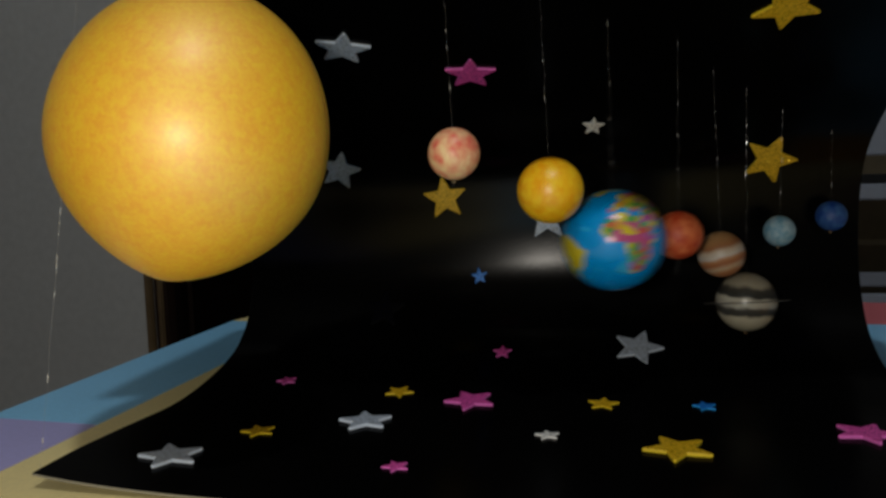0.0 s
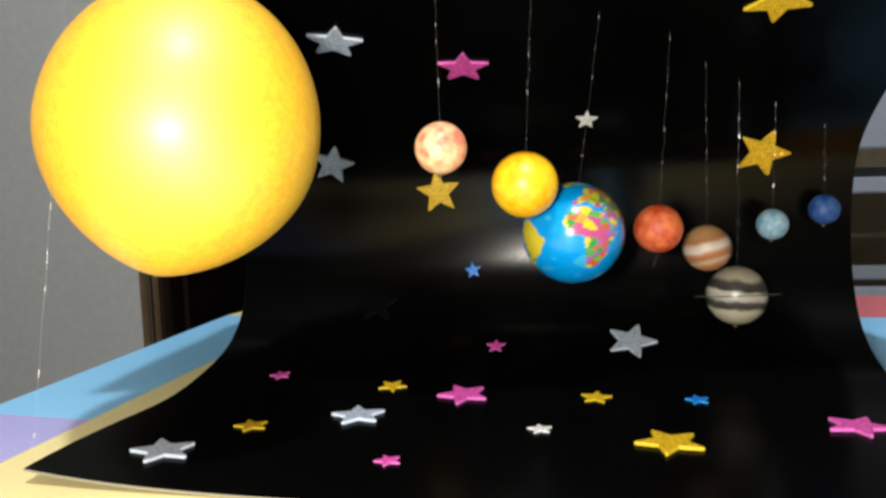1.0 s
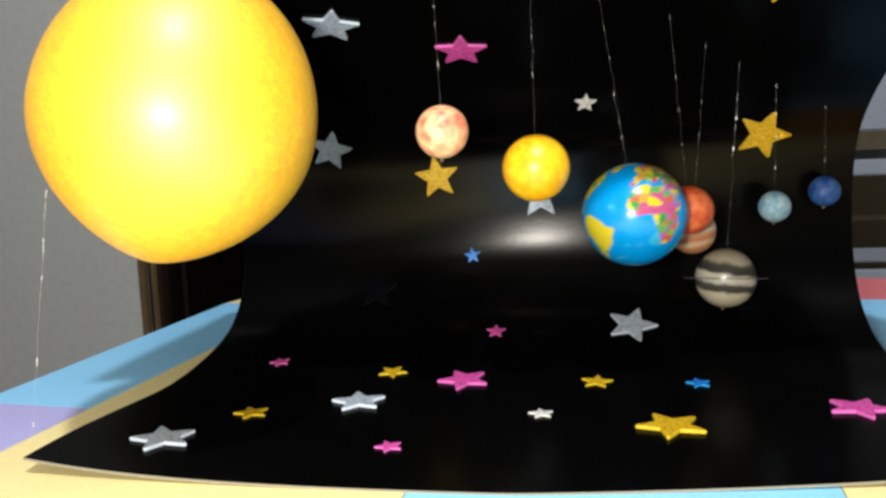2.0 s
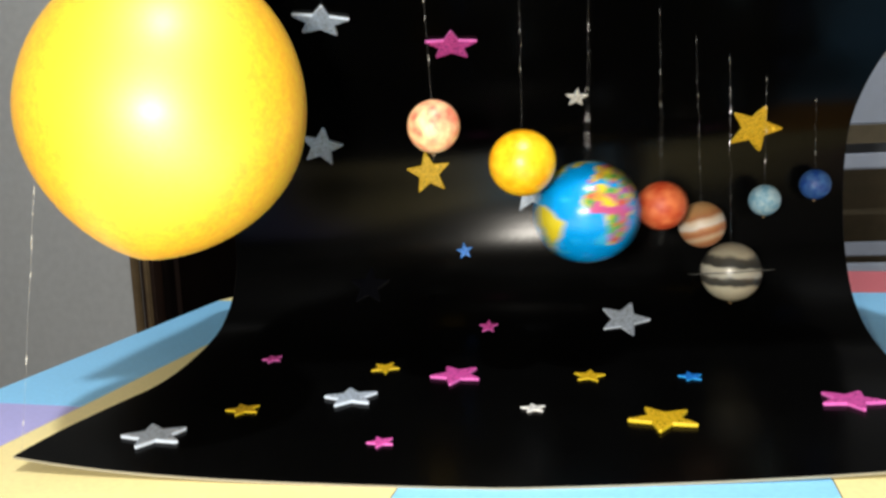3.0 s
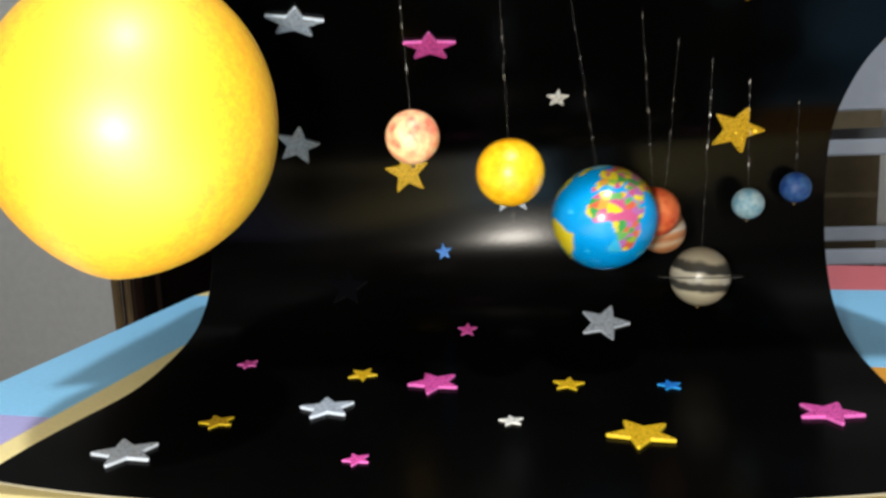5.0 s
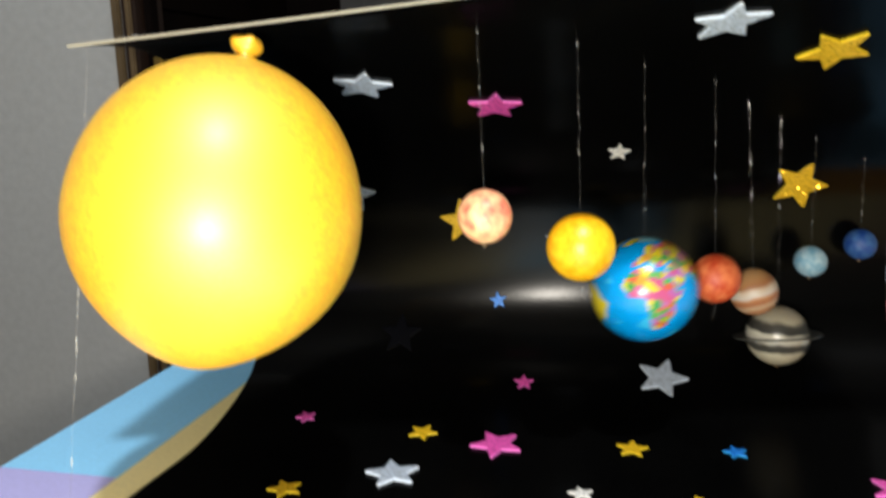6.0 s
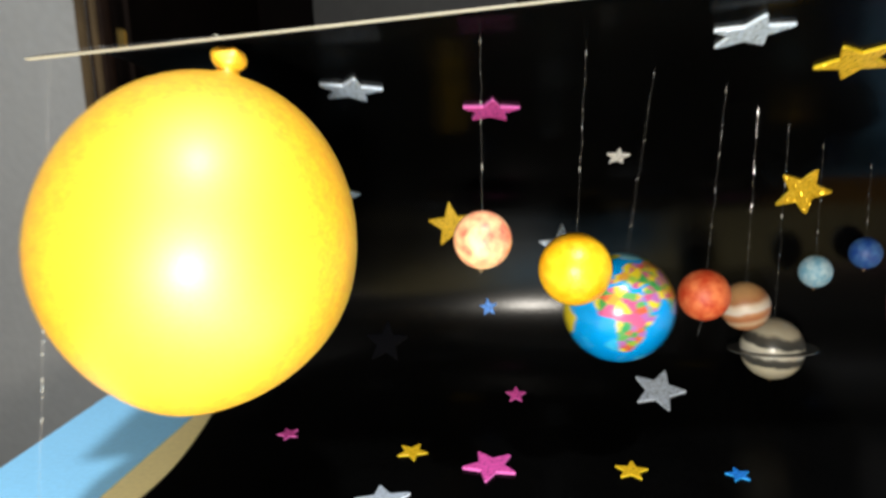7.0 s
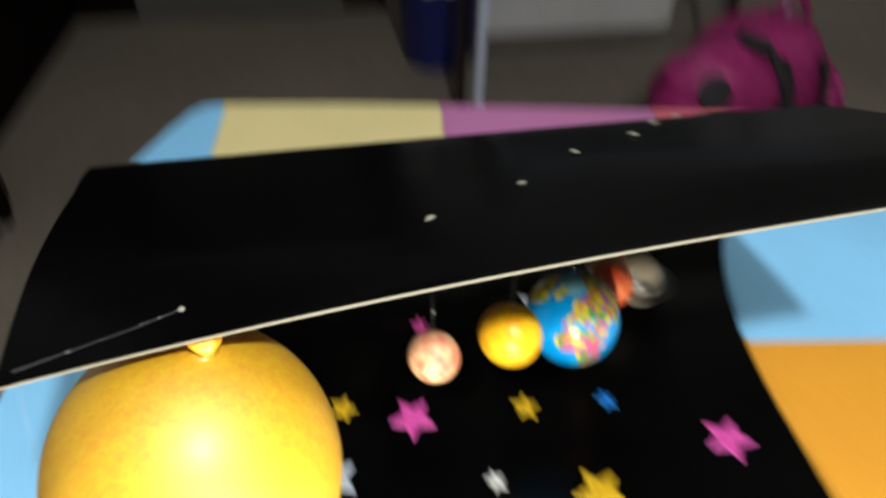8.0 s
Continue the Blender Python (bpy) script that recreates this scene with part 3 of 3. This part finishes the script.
def hung(name, place, drop, radius, bm, mat, label, spare=0.0, seed=0, tail=0.0):
    """A ball on its thread; its origin is the hole in the card from which it swings."""
    low, high = hook(place)
    drop += low.z - place[2]
    t = thing(name, label, "planet model", Matrix.Translation(low), "planets of the model")
    b = part("ball", bm, mat, t, smooth=True)
    b.location = (0, 0, -drop)
    part("thread", thread((0, 0, 0.0006), (0, 0, -drop + radius - 0.001), 0.00016, 0.0007, seed, 5), THREAD, t)
    if spare:
        part("loose_end", thread((0.001, 0, -drop - radius + 0.001), (-0.004 + 0.002 * (seed % 3), -0.001, -drop - radius - spare), 0.0003, 0.001, seed + 20), THREAD, t)
    if tail:
        part("nub", lathe([(0, -tail), (tail * 0.5, -tail * 0.8), (tail * 0.7, 0), (tail * 0.4, tail * 0.6), (0, tail * 0.7)], 14), TAN, t, "small glued tip").location = (-0.001, -0.001, -drop - radius)
    top = part("thread_knot", lathe([(0, -0.0004), (0.0011, 0), (0.0015, 0.0006), (0.0008, 0.0014), (0, 0.0017)], 14), KNOT)
    for v in top.data.vertices:
        v.co += 0.0012 * noise.noise_vector(v.co * 900 + Vector((seed, 0, 0)))
        v.co.x *= 1.6
    u, s = nearest(place)
    p, nn, a, c = card_frame(u, s)
    top.matrix_basis = Matrix.Translation(high - nn * 0.0002) @ Matrix((a, nn.cross(a) * -1, -nn)).transposed().to_4x4() @ pose(0, 0, 0, 0, 0, 35 * seed)
    tagged(top, "knotted thread end on top of the black card", "knot", "thread knots")
    return t


mercury = hung("planet", (0.240, 0.072, 0.281), 0.103, 0.0158, ball(0.0158), PEACH, "small peach and pink mottled ball on a clear thread", 0.004, 1, 0.0022)
venus = hung("planet", (0.2955, 0.104, 0.276), 0.1225, 0.0211, ball(0.0211), AMBER, "glossy amber yellow ball on a clear thread", 0.010, 2)
earth = hung("planet", (0.339, 0.1455, 0.264), 0.147, 0.0345, globe_ball(0.0345), PRINT, "large blue globe ball with brightly coloured countries on a thread", 0, 3)
mars = hung("planet", (0.388, 0.177, 0.256), 0.139, 0.0172, ball(0.0172), RUST, "small rusty red mottled ball on a clear thread", 0.011, 4)
jupiter = hung("planet", (0.418, 0.212, 0.238), 0.1395, 0.0172, ball(0.0172), BELTS, "small ball with tan, brown and white belts on a thread", 0, 5)
saturn = hung("planet", (0.447, 0.237, 0.224), 0.166, 0.0230, ball(0.0230), STRIPES, "cream ball with dark grey stripes and a thin ring", 0, 6, 0.0025)
uranus = hung("planet", (0.479, 0.258, 0.207), 0.096, 0.0123, ball(0.0123), PALE_BLUE, "tiny pale blue mottled ball on a clear thread", 0, 7, 0.002)
neptune = hung("planet", (0.521, 0.275, 0.189), 0.068, 0.0121, ball(0.0121), DEEP_BLUE, "tiny deep blue mottled ball on a clear thread", 0, 8, 0.0022)
ring = part("ring", lathe([(0.0230, -0.0003), (0.032, -0.0003), (0.032, 0.0003), (0.0230, 0.0003), (0.0230, -0.0003)], 64), GREY_RING, saturn, "thin grey ring")
ring.matrix_basis = saturn.children[0].matrix_basis @ pose(0, 0, 0, -9, -2, 0)

# ---- the threads that hold the card bent ----
foot, head = card(0.0, 0.0) + Vector((0.003, 0.003, 0.001)), card(0.012, 0.988) + Vector((0, 0, -0.0006))
tagged(part("bracing_thread", thread(foot, head, 0.00034, 0.0005, 11, 6), THREAD), "clear thread tied between two corners of the card", "thread")
over = [card(0.012, 0.988) + Vector((0, 0, 0.0024)), card(0.10, 0.9745) + Vector((0, 0, 0.0024)), card(0.1375, 0.967) + Vector((0, 0, 0.0026))]
tagged(part("bracing_thread", tube(bmesh.new(), over, 0.00045), THREAD), "clear thread lying along the top of the card", "thread")
knot = part("thread_knot", lathe([(0, -0.0004), (0.0013, 0), (0.0017, 0.0006), (0.0009, 0.0013), (0, 0.0016)], 14), KNOT)
knot.location = card(0.1375, 0.967) + Vector((0, 0, 0.0022))
tagged(knot, "knotted thread end on top of the black card", "knot", "thread knots")


# ---- furniture behind the table ----
def open_door():
    t = thing("door_1", "dark walnut door standing open beside a grey wall", "door", pose(-0.605, 1.222, FLOOR_Z, 0, 0, -7.4), kind="structure")
    part("door_leaf", box(-0.02, 0.02, 0.0, 0.85, 0.01, 2.0, 0.004), WALNUT, t)
    for z0, z1 in ((0.12, 0.85), (1.0, 1.85)):
        part("door_panel", box(0.021, 0.028, 0.1, 0.6, z0, z1, 0.003), WALNUT, t)


def door_frame():
    t = thing("door_frame", "tan wooden door frame at the end of a grey wall", "door frame", kind="structure")
    part("post", box(-0.511, -0.484, 1.096, 1.215, FLOOR_Z, 1.5, 0.004), BROWN, t)
    part("stop_strip", box(-0.483, -0.468, 1.13, 1.16, FLOOR_Z, 1.5, 0.002), WALNUT, t, "dark stop strip")
    part("casing", box(-0.524, -0.508, 1.082, 1.0955, FLOOR_Z, 1.5, 0.003), TAN, t, "outer casing")
    part("latch_plate", box(-0.467, -0.450, 1.118, 1.124, 0.295, 0.335, 0.002), BRASS, t, "worn brass latch plate")
    part("bead", box(-0.500, -0.488, 1.088, 1.0955, FLOOR_Z, 1.5, 0.003), TAN, t, "tan moulded bead")


def wardrobe():
    t = thing("wardrobe", "dark wooden wardrobe with a grey door over two grey drawers", "wardrobe")
    part("body", box(-0.50, 0.385, 2.02, 2.38, FLOOR_Z, 1.35, 0.004), WALNUT, t)
    part("cupboard_door", box(-0.315, 0.258, 1.998, 2.018, -0.186, 1.25, 0.004), DRAWER, t, "grey painted door panel")
    part("door_moulding", box(-0.255, -0.240, 1.990, 1.9975, -0.15, 1.2, 0.003), DRAWER, t, "raised grey moulding")
    for z0, z1 in ((-0.54, -0.415), (-0.374, -0.230)):
        part("drawer", box(-0.315, 0.258, 1.992, 2.018, z0, z1, 0.005), DRAWER, t)


def shelf_unit():
    """An open rack: four posts, a front and a rear rail to each tier, a board between them."""
    t = thing("shelf_unit", "white lacquered open rack with brown hardboard shelves", "shelf")
    for x in (0.495, 1.13):
        for y in (1.2, 1.40):
            # rear posts take a dark colour that stands in for shade
            part("post", box(x + 0.003, x + 0.022, y, y + 0.022, FLOOR_Z, 0.62, 0.003), WHITE_PAINT if y < 1.3 else BROWN, t, "" if y < 1.3 else "rear post coloured dark for the shade there")
    for z, h in ((-0.132, 0.030), (0.077, 0.030), (0.16, 0.12), (0.58, 0.03)):
        for y in (1.203, 1.403):
            part("rail", box(0.521, 1.129, y, y + 0.018, z + (0.012 if y > 1.3 else 0), z + h + (0.012 if y > 1.3 else 0), 0.003), WHITE_PAINT, t)
        if z > 0:
            part("shelf_board", box(0.521, 1.129, 1.222, 1.402, z + 0.004, z + 0.010, 0.001), CRATE, t, "brown hardboard shelf")
    part("side_panel", box(0.503, 0.509, 1.2255, 1.3995, -0.13, 0.6), CRATE, t, "brown hardboard side")


def storage_box():
    t = thing("storage_box", "pale grey storage box on the floor behind the rack", "box")
    part("tub", box(0.63, 1.19, 1.80, 2.16, FLOOR_Z, -0.365, 0.015), PALE_BOX, t)
    part("lid", box(0.615, 1.205, 1.785, 2.175, -0.364, -0.33, 0.010), PALE_BOX, t, "pale grey lid")


def cardboard_box():
    t = thing("cardboard_box", "brown cardboard box standing on the pale storage box", "box")
    part("carton", box(0.63, 1.19, 1.80, 2.12, -0.329, 0.30, 0.004), CRATE, t)
    for y0, y1 in ((1.798, 1.958), (1.962, 2.122)):
        part("flap", box(0.628, 1.192, y0, y1, 0.301, 0.305, 0.001), CRATE, t, "closed carton flap")
    part("tape", box(0.775, 0.79, 1.7975, 1.7995, -0.325, 0.296), TAN, t, "strip of brown tape")


def waste_bin():
    t = thing("waste_bin", "navy blue plastic bin with a crumpled white liner", "bin", Matrix.Translation((0.50, 1.72, FLOOR_Z)))
    part("tub", lathe([(0, 0), (0.085, 0), (0.092, 0.01), (0.118, 0.33), (0.126, 0.335), (0.126, 0.345), (0.114, 0.345), (0.088, 0.015), (0, 0.012)], 40), BIN, t, smooth=True)
    bm = lathe([(0.126, 0.25), (0.130, 0.30), (0.133, 0.345), (0.118, 0.358), (0.09, 0.352), (0.06, 0.335), (0.03, 0.355), (0, 0.345)], 40)
    for v in bm.verts:
        v.co += 0.022 * noise.noise_vector(v.co * 18) + 0.008 * noise.noise_vector(v.co * 60)
    part("liner", bm, BAG_LINER, t, "crumpled white plastic liner")


def backpack():
    t = thing("backpack", "magenta nylon backpack with black straps leaning beside the table", "backpack", pose(0.985, 1.1, FLOOR_Z - 0.03))

    def lump(sx, sy, sz, low, power, seed):
        """A stuffed pouch: a rounded block whose lower half is drawn down to the floor."""
        bm = bmesh.new()
        bmesh.ops.create_cube(bm, size=1)
        bmesh.ops.subdivide_edges(bm, edges=bm.edges[:], cuts=13, use_grid_fill=True)
        for v in bm.verts:
            d = v.co.copy()
            k = (abs(2 * d.x) ** power + abs(2 * d.y) ** power + abs(2 * d.z) ** power) ** (1 / power)
            d = d / max(k, 1e-6) * max(abs(2 * v.co.x), abs(2 * v.co.y), abs(2 * v.co.z))
            v.co = Vector((d.x * sx, d.y * sy, d.z * (sz if d.z > 0 else low))) + 0.012 * noise.noise_vector(d * 6 + Vector((seed, 0, 0))) + 0.004 * noise.noise_vector(d * 22)
        return bm

    part("body", lump(0.30, 0.22, 0.34, 0.38, 2.5, 0), MAGENTA, t, smooth=True).location = (0.105, 0.06, 0.222)
    part("front_pocket", lump(0.25, 0.17, 0.26, 0.50, 2.3, 4), MAGENTA, t, smooth=True).location = (-0.055, -0.085, 0.285)
    part("side_pocket", lump(0.10, 0.17, 0.22, 0.30, 2.4, 9), MAGENTA, t, smooth=True).location = (0.235, 0.03, 0.185)
    part("strap", tube(bmesh.new(), [(-0.035, -0.075, 0.425), (0.010, -0.098, 0.415), (0.045, -0.115, 0.385), (0.068, -0.122, 0.335), (0.080, -0.125, 0.27), (0.082, -0.12, 0.15), (0.075, -0.11, 0.05)], 0.016, 8), STRAP, t, "black webbing strap", smooth=True)
    part("seam", tube(bmesh.new(), [(0.175, -0.045, 0.355), (0.195, -0.052, 0.31), (0.205, -0.056, 0.25), (0.208, -0.058, 0.18), (0.205, -0.055, 0.08)], 0.008, 6), STRAP, t, "black piped seam", smooth=True)
    part("handle", tube(bmesh.new(), [(0.145 + 0.035 * math.cos(a), 0.06, 0.385 + 0.05 * math.sin(a)) for a in [0.157 * k for k in range(0, 21)]], 0.009, 8), MAGENTA, t, smooth=True)
    part("badge", lathe([(0, -0.003), (0.030, -0.003), (0.033, 0.001), (0.024, 0.006), (0.008, 0.008), (0, 0.008)], 24), STRAP, t, "black round badge").matrix_basis = pose(-0.098, -0.158, 0.362, 53, 0, 0)


open_door()
door_frame()
wardrobe()
storage_box()
cardboard_box()
shelf_unit()
waste_bin()
backpack()


# ---- movement: the planets swing and turn on their threads ----
def between(rows, t):
    for (t0, a), (t1, b) in zip(rows, rows[1:]):
        if t0 <= t <= t1:
            return a + (b - a) * (t - t0) / (t1 - t0)
    return rows[-1][1] if t > rows[-1][0] else rows[0][1]


def swing(ob, drop, period, mean, c, s, extra, spin=((0, 0), (8, 0))):
    """Rows for a pendulum: millimetres of sideways swing on a thread of that length, and a slow turn."""
    base, rows = ob.matrix_basis.copy(), []
    for k in range(81):
        t = k / 10
        w = 2 * math.pi * t / period
        mm = mean + c * math.cos(w) + s * math.sin(w) + between(extra, t)
        a = math.degrees(math.asin(mm / 1000 / drop))
        rows.append((t, base @ pose(0, 0, 0, 0, -a, 0) @ pose(0, 0, 0, 0, 0, between(spin, t))))
    walk(ob, rows)


def motions():
    swing(mercury, 0.103, 0.744, 2.1, 0.8, -1.7, ((0, 1.1), (1, 0.8), (1.5, -1.7), (2.8, 1.1), (3.5, 0.5), (5.3, 1.5), (5.5, -0.4), (6.5, 0.2), (7, -0.5), (7.2, -1.3), (7.3, -1.0), (7.4, -2.5), (7.5, -2.0), (7.6, -0.6), (7.7, -0.2), (7.8, -0.1), (7.9, -1.7), (8, -0.8)))
    swing(venus, 0.1225, 0.742, 0.2, 3.6, -2.5, ((0, 1.2), (0.5, 3.0), (1, -2.2), (1.5, -0.5), (2.8, 0.8), (3, -4.5), (3.2, 0.4), (3.5, 1.1), (4, 2.9), (5.3, 1.4), (5.5, 2.1), (6.5, -1.9), (7, 0.0), (7.2, -0.6), (7.3, -0.2), (7.4, -2.2), (7.5, -2.5), (7.6, -1.0), (7.7, -2.0), (7.8, 1.2), (7.9, -1.0), (8, -0.3)))
    swing(earth, 0.147, 0.748, 0.2, 2.3, -20.6, ((0, 0.5), (0.2, -6.5), (0.4, 1.6), (0.6, 3.6), (0.8, -2.6), (1, -0.4), (1.2, 0.1), (1.4, 2.4), (1.5, 7.2), (2.8, 0.4), (3, -5.1), (3.2, 0.4), (3.5, -2.8), (3.6, -3.0), (3.8, -5.3), (4, 0.9), (5.3, 3.4), (5.5, -0.4), (6, 2.0), (6.5, -2.4), (7, 0.2), (7.2, -3.2), (7.3, -0.8), (7.4, 0.2), (7.5, 4.0), (7.6, 8.0), (7.7, 8.2), (7.8, 13.9), (7.9, 1.2), (8, -0.8)), ((0, 1), (1, 3), (2.8, 9), (3.5, 9), (5.5, -10), (6.5, -16), (7, -18), (8, -21)))
    swing(mars, 0.139, 0.752, 2.0, 0.8, -10.8, ((0, -1.8), (1, -0.1), (1.5, 2.9), (2.8, 1.5), (3, -3.0), (3.5, -1.4), (5.3, -1.5), (5.5, -0.7), (6.5, 0.1), (7, 1.4), (7.2, 1.9), (7.3, 0.8), (7.4, 0.5), (7.5, -1.6), (7.6, 0.1), (7.7, -0.3), (7.8, 3.3), (7.9, -4.5), (8, -1.7)))
    swing(jupiter, 0.1395, 0.742, -0.9, 5.1, 7.5, ((0, 2.9), (1, -0.3), (1.5, 0.9), (2.8, -0.4), (3.5, -5.7), (4, -0.5), (5.3, -3.1), (5.5, 1.3), (6.5, 1.1), (7, 2.5), (7.2, 5.6), (7.3, 5.6), (7.5, -2.7), (7.6, -2.8), (7.7, -2.7), (8, -2.7)))
    swing(saturn, 0.166, 0.742, -0.8, 2.2, 6.3, ((0, 0.6), (1, -3.0), (1.5, -1.3), (2.8, -1.4), (3.5, -1.6), (5.3, 0.5), (5.5, 1.4), (6.5, -1.1), (7, 0.3), (7.2, -0.6), (7.3, -0.1), (7.4, 2.6), (7.5, 1.1), (7.6, 2.4), (7.7, 1.0), (7.8, -0.5), (7.9, 8.1), (8, 8.5)))
    swing(uranus, 0.096, 1.000, 0.9, 0.0, 0.0, ((0, -1.9), (1, -1.9), (1.5, 0.1), (2.8, -1.9), (3.5, -0.9), (5.3, 0.1), (5.5, -1.9), (6.5, 1.1), (7, 1.1), (7.2, 0.1), (7.3, -0.9), (7.4, 1.1), (7.5, 2.1), (7.6, 2.1), (7.7, 0.1), (7.8, 0.1), (7.9, 1.1), (8, 1.1)))
    swing(neptune, 0.068, 1.000, 1.2, 0.0, 0.0, ((0, -0.2), (1, -0.2), (1.5, -0.2), (2.8, -1.2), (3.5, -0.2), (5.3, -2.2), (5.5, -1.2), (6.5, -0.2), (7, 0.8), (7.2, 0.8), (7.3, -0.2), (7.4, 0.8), (7.5, 1.8), (7.6, 1.8), (7.7, -0.2), (8, -0.2)))


motions()
